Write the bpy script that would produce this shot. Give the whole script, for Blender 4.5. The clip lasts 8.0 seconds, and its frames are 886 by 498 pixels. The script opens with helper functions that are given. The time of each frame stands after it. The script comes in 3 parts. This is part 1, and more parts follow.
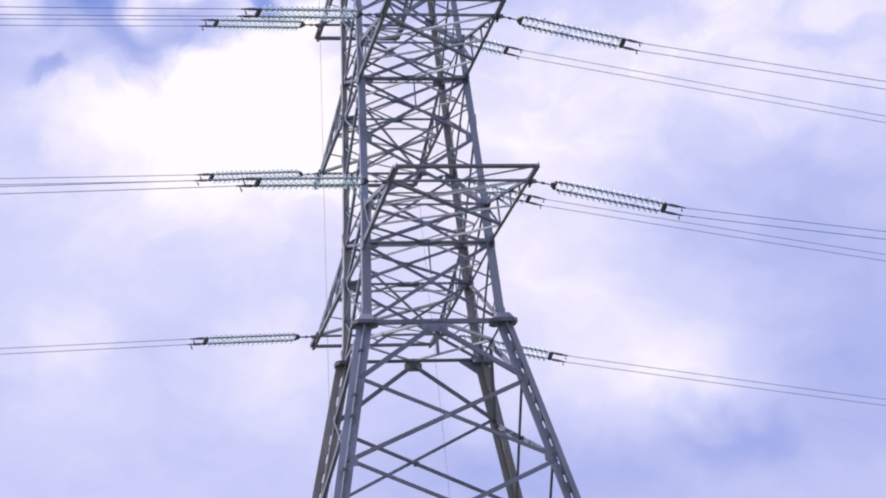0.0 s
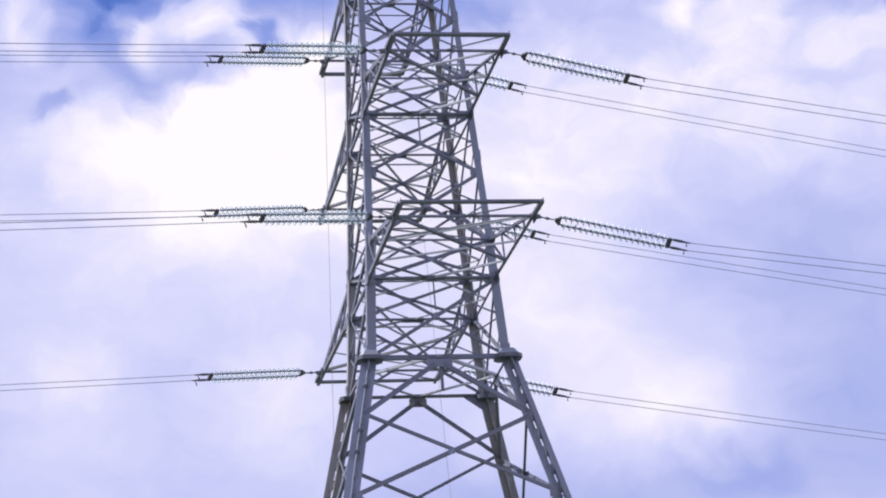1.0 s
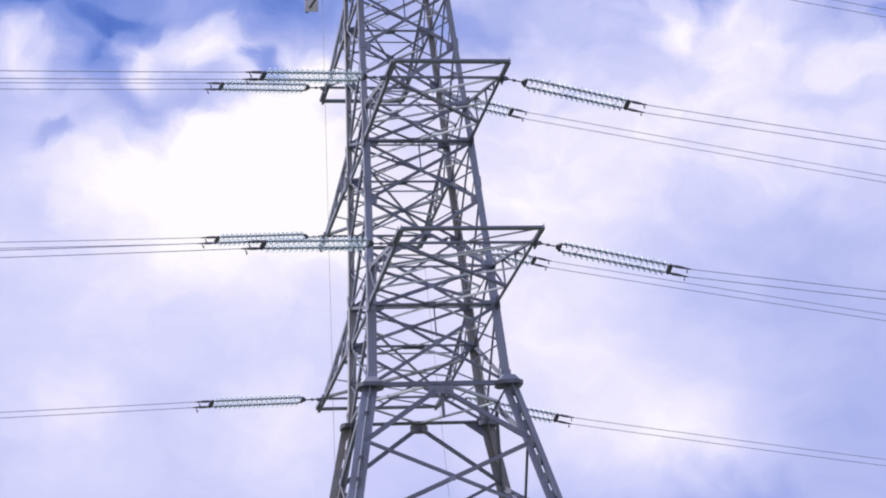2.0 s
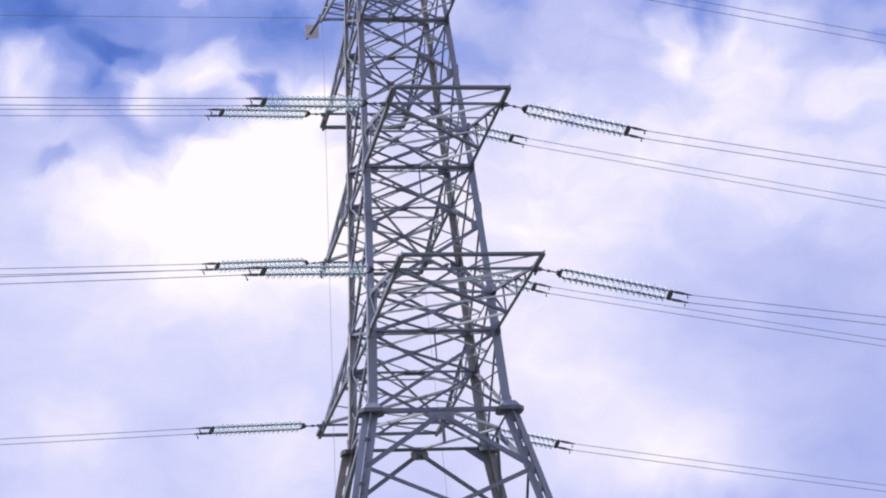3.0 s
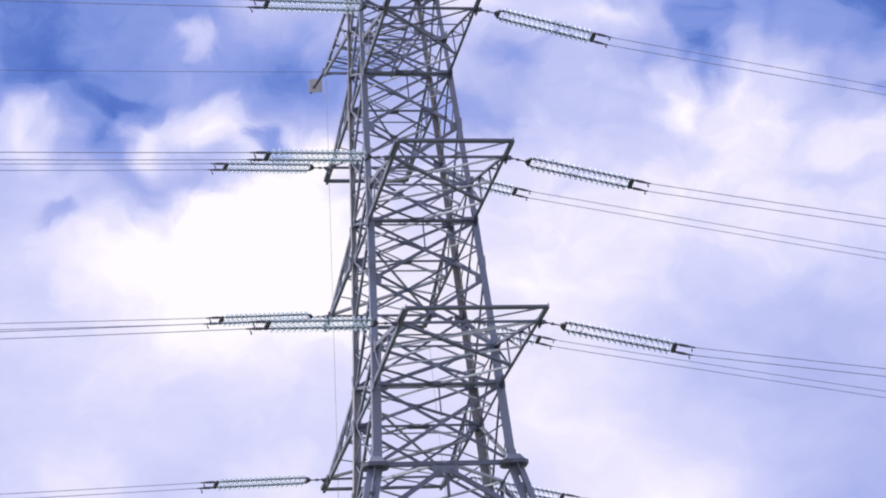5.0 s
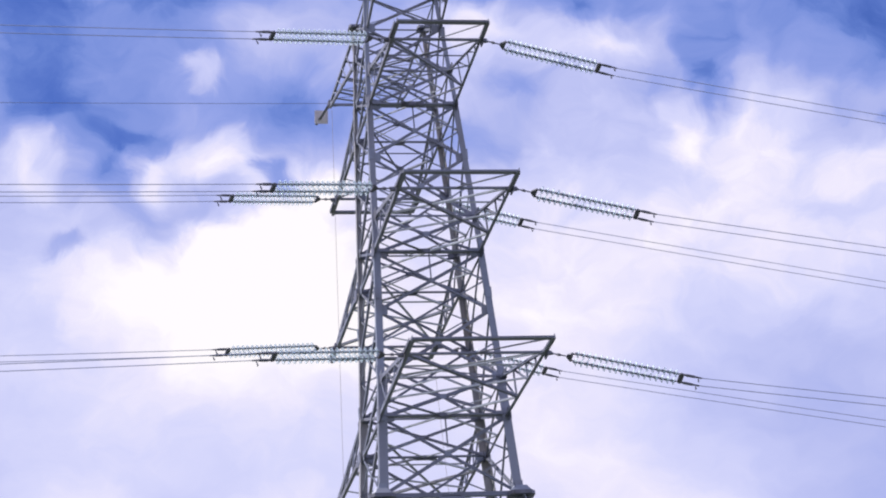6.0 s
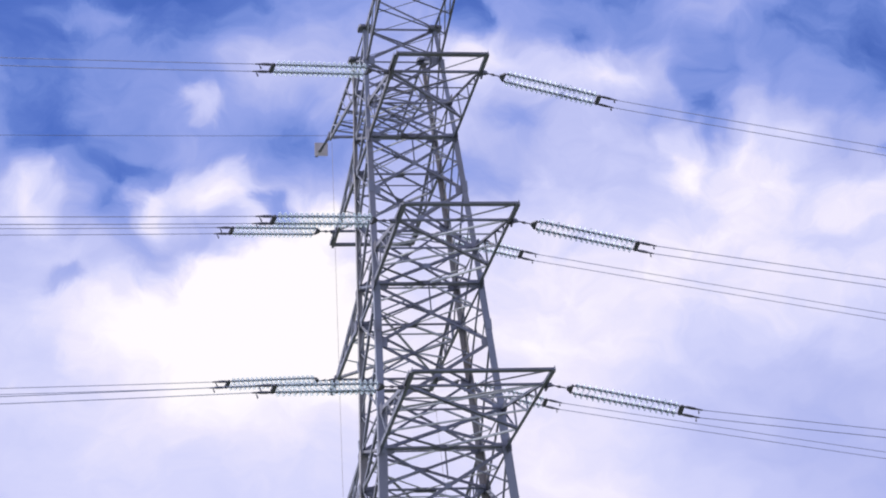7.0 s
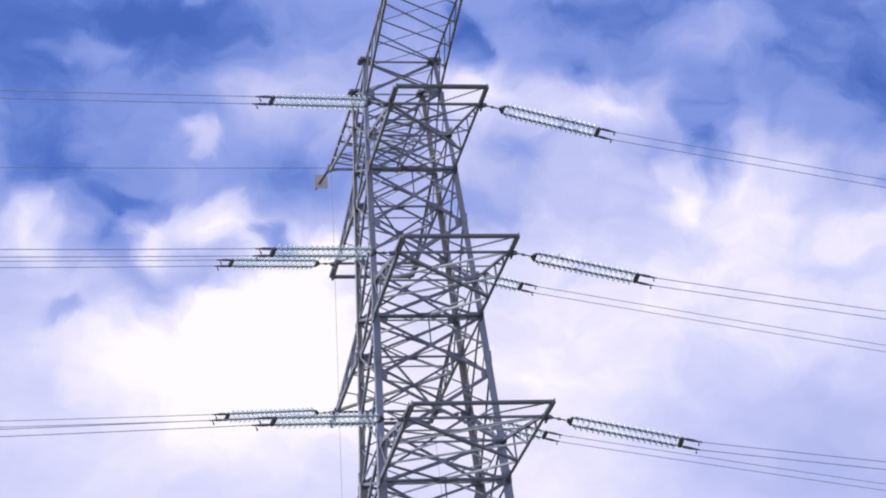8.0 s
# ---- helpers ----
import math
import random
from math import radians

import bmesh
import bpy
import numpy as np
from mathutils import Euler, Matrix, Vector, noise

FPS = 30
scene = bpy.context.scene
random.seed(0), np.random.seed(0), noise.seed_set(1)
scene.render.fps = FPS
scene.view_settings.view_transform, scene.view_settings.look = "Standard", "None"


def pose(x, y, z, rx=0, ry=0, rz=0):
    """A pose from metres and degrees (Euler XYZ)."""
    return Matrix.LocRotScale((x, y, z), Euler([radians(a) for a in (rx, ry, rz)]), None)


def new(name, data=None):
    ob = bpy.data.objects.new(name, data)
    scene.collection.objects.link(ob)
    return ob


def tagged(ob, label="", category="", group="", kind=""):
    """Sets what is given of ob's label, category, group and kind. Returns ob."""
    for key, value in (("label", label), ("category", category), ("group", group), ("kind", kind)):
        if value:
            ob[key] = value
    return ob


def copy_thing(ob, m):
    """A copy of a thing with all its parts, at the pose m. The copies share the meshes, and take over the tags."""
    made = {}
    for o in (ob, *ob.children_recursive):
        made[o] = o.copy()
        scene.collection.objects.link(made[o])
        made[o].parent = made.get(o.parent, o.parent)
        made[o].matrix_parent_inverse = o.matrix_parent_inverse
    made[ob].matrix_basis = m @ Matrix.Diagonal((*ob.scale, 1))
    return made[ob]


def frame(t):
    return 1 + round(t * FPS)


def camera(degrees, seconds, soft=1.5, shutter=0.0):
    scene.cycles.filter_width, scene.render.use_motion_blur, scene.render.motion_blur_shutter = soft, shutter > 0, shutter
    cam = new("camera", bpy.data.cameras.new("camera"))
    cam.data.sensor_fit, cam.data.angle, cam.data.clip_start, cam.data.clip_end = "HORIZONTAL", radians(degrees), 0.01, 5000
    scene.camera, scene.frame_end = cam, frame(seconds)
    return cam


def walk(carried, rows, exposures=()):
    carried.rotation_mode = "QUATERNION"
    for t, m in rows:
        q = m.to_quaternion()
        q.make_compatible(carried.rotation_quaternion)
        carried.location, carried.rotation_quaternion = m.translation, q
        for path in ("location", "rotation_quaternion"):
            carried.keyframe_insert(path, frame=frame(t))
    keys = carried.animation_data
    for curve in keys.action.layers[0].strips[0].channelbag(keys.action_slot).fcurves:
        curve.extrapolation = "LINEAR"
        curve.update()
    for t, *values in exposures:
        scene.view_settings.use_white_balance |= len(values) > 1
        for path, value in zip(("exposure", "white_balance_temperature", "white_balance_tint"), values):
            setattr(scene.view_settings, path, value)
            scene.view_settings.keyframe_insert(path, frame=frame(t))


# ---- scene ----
# ---- camera: it stands on the ground and tilts slowly up the tower ----
cam = camera(19.171, 8.0, soft=2.0)
EYE = (0.0, -77.515, 1.6)
# seconds, yaw, pitch, lean
ROWS = [
    (0.0, -0.666, 19.437, 4.75),
    (0.5, -0.591, 19.816, 4.76),
    (1.0, -0.629, 20.219, 4.82),
    (1.5, -0.643, 20.514, 4.89),
    (1.7, -0.650, 20.628, 4.91),
    (2.8, -0.704, 21.252, 4.98),
    (3.0, -0.707, 21.367, 5.00),
    (3.5, -0.722, 21.632, 5.01),
    (4.0, -0.745, 21.943, 5.065),
    (4.5, -0.763, 22.226, 5.12),
    (4.7, -0.757, 22.345, 5.14),
    (5.8, -0.646, 23.082, 5.29),
    (6.0, -0.651, 23.223, 5.295),
    (6.5, -0.688, 23.562, 5.33),
    (7.0, -0.723, 23.919, 5.38),
    (7.5, -0.763, 24.256, 5.41),
    (8.0, -0.802, 24.619, 5.46),
]
walk(cam, [(t, pose(*EYE, 90 + pitch, 0, yaw) @ pose(0, 0, 0, 0, 0, -lean)) for t, yaw, pitch, lean in ROWS], [(0.0, -0.03, 6120, 14), (8.0, -0.03, 6120, 14)])

# ---- world: blue sky with broken cloud, one sun ----
SUN_AZ, SUN_EL = radians(274.0), radians(52.0)   # compass-like angle from +y, clockwise; height


def nd(tree, kind, operation="", **values):
    """A node with some of its inputs set or linked; i0, i1 ... are inputs by number."""
    n = tree.nodes.new(kind)
    if operation:
        n.operation = operation
    for key, value in values.items():
        slot = int(key[1:]) if key[0] == "i" and key[1:].isdigit() else key
        if isinstance(value, bpy.types.NodeSocket):
            tree.links.new(value, n.inputs[slot])
        else:
            n.inputs[slot].default_value = value
    return n


def ramp(tree, fac, stops):
    n = tree.nodes.new("ShaderNodeValToRGB")
    tree.links.new(fac, n.inputs[0])
    while len(n.color_ramp.elements) < len(stops):
        n.color_ramp.elements.new(0.5)
    for e, (at, colour) in zip(n.color_ramp.elements, stops):
        e.position = at
        e.color = (*colour, 1)
    return n.outputs[0]


def calc(tree, op, a, b=0.0, c=0.0):
    return nd(tree, "ShaderNodeMath", operation=op, i0=a, i1=b, i2=c).outputs[0]


def mixed(tree, fac, a, b, how="MIX"):
    n = tree.nodes.new("ShaderNodeMix")
    n.data_type, n.blend_type = "RGBA", how
    for slot, value in ((0, fac), (6, a), (7, b)):
        if isinstance(value, bpy.types.NodeSocket):
            tree.links.new(value, n.inputs[slot])
        else:
            n.inputs[slot].default_value = value if slot == 0 else (*value, 1)
    return n.outputs[2]


world = bpy.data.worlds.new("sky")
scene.world = world
world.use_nodes = True
wt = world.node_tree
wt.nodes.clear()
sky = nd(wt, "ShaderNodeTexSky")
sky.sky_type = "NISHITA"
sky.sun_disc = False
sky.sun_elevation, sky.sun_rotation = SUN_EL, SUN_AZ
way = nd(wt, "ShaderNodeTexCoord").outputs["Generated"]
# sky coordinates in degrees, across and up from a point 24.6 degrees high
aim = pose(0, 0, 0, 90 + 24.62, 0, -0.8) @ pose(0, 0, 0, 0, 0, -5.48)
across = nd(wt, "ShaderNodeVectorMath", operation="DOT_PRODUCT", i0=way, i1=aim.col[0].xyz * 57.3).outputs["Value"]
upward = nd(wt, "ShaderNodeVectorMath", operation="DOT_PRODUCT", i0=way, i1=aim.col[1].xyz * 57.3).outputs["Value"]
flat_sky = nd(wt, "ShaderNodeCombineXYZ", i0=across, i1=upward).outputs[0]


def curled(vector, scale, detail, amount):
    """The sky coordinates, pushed about by a noise: ragged cloud edges."""
    push = nd(wt, "ShaderNodeTexNoise", Vector=vector, Scale=scale, Detail=detail, Roughness=0.6).outputs["Color"]
    push = nd(wt, "ShaderNodeVectorMath", operation="SUBTRACT", i0=push, i1=(0.5, 0.5, 0.5)).outputs[0]
    return nd(wt, "ShaderNodeVectorMath", operation="MULTIPLY_ADD", i0=push, i1=(amount, amount * 0.85, 0.0), i2=vector).outputs[0]


bent = curled(curled(flat_sky, 0.45, 2.0, 2.3), 1.5, 6.0, 0.8)
wisps = nd(wt, "ShaderNodeVectorMath", operation="MULTIPLY", i0=bent, i1=(0.62, 1.0, 1.0)).outputs[0]
wisps = nd(wt, "ShaderNodeTexNoise", Vector=wisps, Scale=0.9, Detail=8.0, Roughness=0.56).outputs[0]
# cloud cover: across, up, half widths (degrees), thickness; broad veils, small patches and gaps, firm-edged puffs
VEILS = [
    (-6.73, 4.46, 7.83, 3.13, -0.48), (8.83, 5.05, 7.22, 3.22, -0.48), (-4.10, -2.87, 4.31, 2.34, +0.37), (-7.72, 0.42, 1.99, 2.56, -0.22),
    (-3.81, 3.40, 3.37, 1.05, +0.21), (6.61, 0.98, 1.43, 1.19, +0.27), (2.97, -4.44, 2.88, 3.75, +0.28), (-3.09, 1.21, 2.05, 1.17, -0.22),
    (1.40, 3.00, 2.22, 1.43, +0.22), (9.55, -7.25, 1.60, 2.67, -0.17), (9.44, 3.04, 4.11, 1.30, -0.21), (7.39, -1.09, 3.65, 1.14, +0.17),
    (-9.04, 4.96, 1.92, 3.05, -0.20), (5.30, -8.14, 1.63, 1.08, +0.21), (-8.02, -0.19, 1.20, 0.95, +0.19), (2.40, -10.01, 3.68, 1.19, -0.21),
    (-3.28, -0.77, 1.40, 0.95, +0.22), (3.65, 5.22, 2.82, 0.88, -0.22), (5.20, -4.20, 4.76, 1.49, -0.16),
]
PATCHES = [
    (3.76, 3.22, 1.59, 0.61, +0.40), (5.49, 2.19, 1.15, 0.36, -0.23), (-4.77, 0.67, 0.87, 0.48, +0.24), (-7.25, 0.37, 0.73, 0.62, -0.33),
    (-8.98, 0.59, 0.69, 0.69, +0.38), (-3.92, 3.26, 0.67, 0.72, +0.31), (-6.34, -0.66, 0.91, 0.55, -0.24), (1.65, 2.15, 0.61, 0.50, -0.33),
    (-3.39, 1.84, 1.67, 0.52, -0.20), (2.64, 3.81, 0.78, 0.52, -0.42), (-8.55, 1.65, 0.89, 0.74, -0.26), (-6.33, 0.30, 0.48, 0.60, +0.43),
    (-6.91, -1.94, 2.14, 0.67, +0.17), (6.67, -9.02, 1.69, 0.73, -0.27), (-2.72, 0.08, 0.87, 0.46, +0.32), (-7.80, -7.35, 1.43, 1.82, +0.14),
    (0.64, 3.59, 1.17, 0.37, +0.29), (7.66, 2.17, 0.81, 1.35, +0.18), (-3.15, -7.81, 1.58, 1.58, +0.17),
]
PUFFS = [
    (-5.44, 2.36, 0.67, 0.36, +0.34), (0.65, 0.97, 1.03, 0.61, -0.25), (-6.22, 5.25, 1.39, 0.44, -0.23), (-8.23, -1.27, 0.57, 0.32, -0.28),
    (5.75, 4.64, 1.44, 0.61, +0.24), (0.43, 4.46, 0.44, 0.74, -0.32), (-7.83, 4.42, 1.04, 0.33, +0.17), (5.13, 1.55, 0.56, 0.93, +0.26),
    (-4.82, -0.34, 0.67, 0.34, -0.17), (-5.19, -1.18, 0.87, 0.56, +0.18), (5.79, 2.67, 0.64, 1.06, -0.17), (-6.63, 1.19, 1.02, 0.32, -0.22),
    (6.52, 2.32, 0.58, 0.97, +0.18), (-3.72, 0.23, 0.40, 0.35, -0.44), (-5.07, 0.69, 1.20, 0.50, +0.18), (9.87, 0.98, 0.40, 0.32, -0.24),
    (9.15, 0.24, 1.18, 0.56, +0.18), (-4.88, 3.87, 1.65, 1.41, -0.18), (-2.29, 2.16, 0.40, 0.59, +0.16),
]
lively = nd(wt, "ShaderNodeMapRange", i0=upward, i1=-5.5, i2=0.5, i3=0.2, i4=0.46).outputs[0]
thick = calc(wt, "MULTIPLY_ADD", calc(wt, "SUBTRACT", wisps, 0.5), lively, 0.696)
for x, y, rx, ry, amount in VEILS + PATCHES + PUFFS:
    firm = (x, y, rx, ry, amount) in PUFFS
    away = nd(wt, "ShaderNodeVectorMath", operation="SUBTRACT", i0=bent, i1=(x, y, 0)).outputs[0]
    away = nd(wt, "ShaderNodeVectorMath", operation="MULTIPLY", i0=away, i1=(1 / rx, 1 / ry, 0)).outputs[0]
    far2 = nd(wt, "ShaderNodeVectorMath", operation="DOT_PRODUCT", i0=away, i1=away).outputs["Value"]
    if firm:
        far2 = calc(wt, "POWER", far2, 2.0)
    thick = calc(wt, "MULTIPLY_ADD", calc(wt, "POWER", 2.718, calc(wt, "MULTIPLY", far2, -1.0)), amount, thick)
blue = mixed(wt, 1.0, sky.outputs[0], (0.050, 0.066, 0.128), "MULTIPLY")
# from thin blue-violet haze over grey-violet to sunlit white
cloud = ramp(wt, thick, [(0.000, (0.103, 0.180, 0.579)), (0.152, (0.164, 0.258, 0.645)), (0.391, (0.317, 0.388, 0.766)), (0.587, (0.506, 0.537, 0.835)), (0.674, (0.589, 0.609, 0.882)), (0.783, (0.709, 0.708, 0.924)), (0.891, (0.893, 0.840, 0.940)), (0.978, (1.055, 0.995, 0.949))])
cover = ramp(wt, thick, [(0.0, (0, 0, 0)), (0.22, (1, 1, 1))])
out = nd(wt, "ShaderNodeBackground", Color=mixed(wt, cover, blue, cloud), Strength=1.0)
wt.links.new(out.outputs[0], nd(wt, "ShaderNodeOutputWorld").inputs[0])

sun = new("sun", bpy.data.lights.new("sun", "SUN"))
sun.data.energy, sun.data.angle, sun.data.color = 5.0, radians(0.5), (1.0, 0.95, 0.86)
toward = Vector((math.sin(SUN_AZ) * math.cos(SUN_EL), math.cos(SUN_AZ) * math.cos(SUN_EL), math.sin(SUN_EL)))
sun.matrix_world = Matrix.Translation((0, 0, 80)) @ toward.to_track_quat("Z", "Y").to_matrix().to_4x4()


# ---- materials ----
def material(name, colour, rough=0.5, metal=0.0, vary=0.15, grain=6.0, stain=None, bump=0.0, transmission=0.0, weathered=None):
    """Plain surface with a fine and a coarse variation and a different shade for every piece."""
    m = bpy.data.materials.new(name)
    m.use_nodes = True
    t = m.node_tree
    bsdf = t.nodes["Principled BSDF"]
    place = nd(t, "ShaderNodeTexCoord").outputs["Object"]
    one = nd(t, "ShaderNodeObjectInfo").outputs["Random"]
    fine = nd(t, "ShaderNodeTexNoise", Vector=place, Scale=grain * 6, Detail=4.0).outputs[0]
    coarse = nd(t, "ShaderNodeTexNoise", Vector=place, Scale=grain * 0.3, Detail=3.0).outputs[0]
    k = calc(t, "ADD", calc(t, "MULTIPLY", fine, vary), calc(t, "MULTIPLY", one, vary * 1.6))
    k = calc(t, "ADD", k, 1.0 - vary * 1.3)
    base = mixed(t, 1.0, colour, nd(t, "ShaderNodeCombineColor", i0=k, i1=k, i2=k).outputs[0], "MULTIPLY")
    if weathered:
        base = mixed(t, ramp(t, one, [(0.35, (0, 0, 0)), (0.95, (0.9, 0.9, 0.9))]), base, weathered)
    if stain:
        base = mixed(t, ramp(t, coarse, [(0.50, (0, 0, 0)), (0.68, (0.8, 0.8, 0.8))]), base, stain)
    t.links.new(base, bsdf.inputs["Base Color"])
    t.links.new(calc(t, "ADD", calc(t, "MULTIPLY", coarse, 0.25), rough - 0.12), bsdf.inputs["Roughness"])
    bsdf.inputs["Metallic"].default_value = metal
    bsdf.inputs["Transmission Weight"].default_value = transmission
    if bump:
        b = nd(t, "ShaderNodeBump", Height=fine, Strength=bump, Distance=0.01)
        t.links.new(b.outputs[0], bsdf.inputs["Normal"])
    return m


STEEL = material("galvanised_steel", (0.29, 0.315, 0.39), 0.50, 0.25, 0.18, 2.0, stain=(0.20, 0.205, 0.24), weathered=(0.225, 0.225, 0.255))
# darker copy of the steel: shade on braces and undersides, in the colour
BRACE = material("shaded_brace_steel", (0.214, 0.228, 0.29), 0.55, 0.2, 0.22, 2.0, stain=(0.165, 0.165, 0.195), weathered=(0.19, 0.19, 0.22))
# brownish copy of the steel: ground bounce on the far side, as colour
WARM_LIT = material("warm_lit_steel", (0.345, 0.335, 0.345), 0.6, 0.15, 0.2, 1.5, stain=(0.27, 0.24, 0.215))
# paler copy of the steel: sunshine on thin members, put into the colour
SUNLIT = material("sunlit_steel", (0.54, 0.56, 0.60), 0.40, 0.15, 0.2, 2.0, stain=(0.45, 0.45, 0.46))
# dark steel for plates, end stubs and the far waist beam
PLATE = material("dark_plate", (0.175, 0.18, 0.22), 0.55, 0.5, 0.15, 3.0, stain=(0.095, 0.09, 0.10))
CLAMP = material("dead_end_aluminium", (0.17, 0.17, 0.20), 0.5, 0.5, 0.15, 5.0)
FITTING = material("forged_fitting", (0.135, 0.135, 0.16), 0.5, 0.6, 0.15, 5.0)
EARTH_WIRE = material("earth_wire_steel", (0.16, 0.16, 0.18), 0.6, 0.2, 0.1, 1.0)
ALU = material("aluminium_wire", (0.345, 0.37, 0.51), 0.5, 0.3, 0.1, 1.0)
GLASS = material("toughened_glass", (0.53, 0.65, 0.725), 0.62, 0.0, 0.08, 8.0, transmission=0.22)
GLASS.node_tree.nodes["Principled BSDF"].inputs["Alpha"].default_value = 0.45
GLASS.node_tree.nodes["Principled BSDF"].inputs["Specular IOR Level"].default_value = 0.15
CAP = material("insulator_cap", (0.29, 0.32, 0.37), 0.6, 0.0, 0.12, 5.0)
CONCRETE = material("concrete", (0.36, 0.35, 0.33), 0.85, 0.0, 0.2, 3.0, stain=(0.25, 0.24, 0.22), bump=0.3)
ROPE = material("rope", (0.45, 0.42, 0.42), 0.8, 0.0, 0.1, 4.0)
PANEL = material("marker_panel", (0.82, 0.75, 0.77), 0.7, 0.0, 0.1, 4.0, stain=(0.62, 0.53, 0.53))
GRASS = material("grass_field", (0.075, 0.095, 0.06), 0.9, 0.0, 0.3, 0.8, stain=(0.12, 0.105, 0.08), bump=0.8)


# ---- builders ----
def part(name, mesh, mat, parent, label=""):
    ob = new(name, mesh)
    if mat and not mesh.materials:
        mesh.materials.append(mat)
    ob.parent = parent
    return tagged(ob, label)


def made(verts, faces, name="piece", smooth=False):
    me = bpy.data.meshes.new(name)
    me.from_pydata([tuple(v) for v in verts], [], faces)
    if smooth:
        me.polygons.foreach_set("use_smooth", [True] * len(me.polygons))
    me.update()
    return me


def prism(ring_a, ring_b):
    """Closed solid between two rings of equal length."""
    n = len(ring_a)
    faces = [(i, (i + 1) % n, n + (i + 1) % n, n + i) for i in range(n)]
    faces += [tuple(range(n - 1, -1, -1)), tuple(range(n, 2 * n))]
    return list(ring_a) + list(ring_b), faces


def joined(*solids):
    verts, faces = [], []
    for v, f in solids:
        k = len(verts)
        verts += v
        faces += [tuple(i + k for i in g) for g in f]
    return verts, faces


def angle_bar(a, b, size, n, thick=0.0, shift=0.0):
    """An L-section from a to b; one flange lies in the face whose outward normal is n."""
    a, b, n = Vector(a), Vector(b), Vector(n)
    d = (b - a).normalized()
    u = d.cross(n).normalized()
    if u.z < 0:
        u = -u
    v = -(n - d * n.dot(d)).normalized()
    t = thick or max(0.012, size * 0.11)
    shape = [(-size / 2, 0), (size / 2, 0), (size / 2, t), (t - size / 2, t), (t - size / 2, size * 0.8), (-size / 2, size * 0.8)]
    if d.cross(u).dot(v) < 0:
        shape.reverse()
    rings = [[p + u * x + v * (y + shift) for x, y in shape] for p in (a, b)]
    return prism(*rings)


def box(c, sx, sy, sz, bevel=0.0):
    x, y, z = sx / 2, sy / 2, sz / 2
    c = Vector(c)
    k = bevel
    ring = [(-x + k, -y), (x - k, -y), (x, -y + k), (x, y - k), (x - k, y), (-x + k, y), (-x, y - k), (-x, -y + k)] if k else [(-x, -y), (x, -y), (x, y), (-x, y)]
    return prism([c + Vector((p, q, -z)) for p, q in ring], [c + Vector((p, q, z)) for p, q in ring])


def plate(c, u, v, n, su, sv, t, cut=0.25):
    """A flat plate with its corners cut off, standing on the face with outward normal n."""
    c, u, v, n = Vector(c), Vector(u).normalized(), Vector(v).normalized(), Vector(n).normalized()
    a, b = su / 2, sv / 2
    p, q = a * (1 - cut), b * (1 - cut)
    ring = [(-p, -b), (p, -b), (a, -q), (a, q), (p, b), (-p, b), (-a, q), (-a, -q)]
    if u.cross(v).dot(n) < 0:
        ring.reverse()
    return prism([c + u * x + v * y for x, y in ring], [c + u * x + v * y + n * t for x, y in ring])


def flat_beam(a, b, width, deep=0.05, down=0.0):
    """A wide channel lying flat, lips up, from a to b."""
    a, b = Vector(a), Vector(b)
    u = (b - a).normalized().cross(Vector((0, 0, 1))).normalized()
    w, t = width / 2, 0.014
    shape = [(-w, 0), (w, 0), (w, deep), (w - t, deep), (w - t, t), (t - w, t), (t - w, deep), (-w, deep)]
    rings = [[p + u * x + Vector((0, 0, y - down)) for x, y in shape] for p in (a, b)]
    v, f = prism(*rings)
    return v, [tuple(reversed(g)) for g in f]


def tube(points, radius, sides=6):
    verts, faces = [], []
    pts = [Vector(p) for p in points]
    for i, p in enumerate(pts):
        d = (pts[min(i + 1, len(pts) - 1)] - pts[max(i - 1, 0)]).normalized()
        u = d.cross(Vector((0, 0, 1)) if abs(d.z) < 0.9 else Vector((1, 0, 0))).normalized()
        w = d.cross(u)
        verts += [p + (u * math.cos(2 * math.pi * k / sides) + w * math.sin(2 * math.pi * k / sides)) * radius for k in range(sides)]
    for i in range(len(pts) - 1):
        for k in range(sides):
            j = (k + 1) % sides
            faces.append((i * sides + k, i * sides + j, (i + 1) * sides + j, (i + 1) * sides + k))
    faces += [tuple(range(sides - 1, -1, -1)), tuple(range(len(verts) - sides, len(verts)))]
    return verts, faces


def lathe(profile, sides=12):
    """Turned about the x axis: (x, radius) pairs."""
    verts, faces = [], []
    for x, r in profile:
        verts += [Vector((x, r * math.cos(2 * math.pi * k / sides), r * math.sin(2 * math.pi * k / sides))) for k in range(sides)]
    for i in range(len(profile) - 1):
        for k in range(sides):
            j = (k + 1) % sides
            faces.append((i * sides + k, (i + 1) * sides + k, (i + 1) * sides + j, i * sides + j))
    return verts, faces


# ---- ground ----
def ground_sheet():
    bm = bmesh.new()
    steps = [-2500, -1200, -600, -300, -160, -90, -50, -25, 0, 25, 50, 90, 160, 300, 600, 1200, 2500]
    grid = [[bm.verts.new((x, y, 0.0 if abs(x) + abs(y) < 260 else 0.6 * noise.noise((x / 300, y / 300, 0)))) for x in steps] for y in steps]
    for j in range(len(steps) - 1):
        for i in range(len(steps) - 1):
            bm.faces.new((grid[j][i], grid[j][i + 1], grid[j + 1][i + 1], grid[j + 1][i]))
    me = bpy.data.meshes.new("ground")
    bm.to_mesh(me)
    bm.free()
    me.materials.append(GRASS)
    return tagged(new("ground", me), "flat open field of dry grass and bare earth", "ground", kind="structure")


ground_sheet()

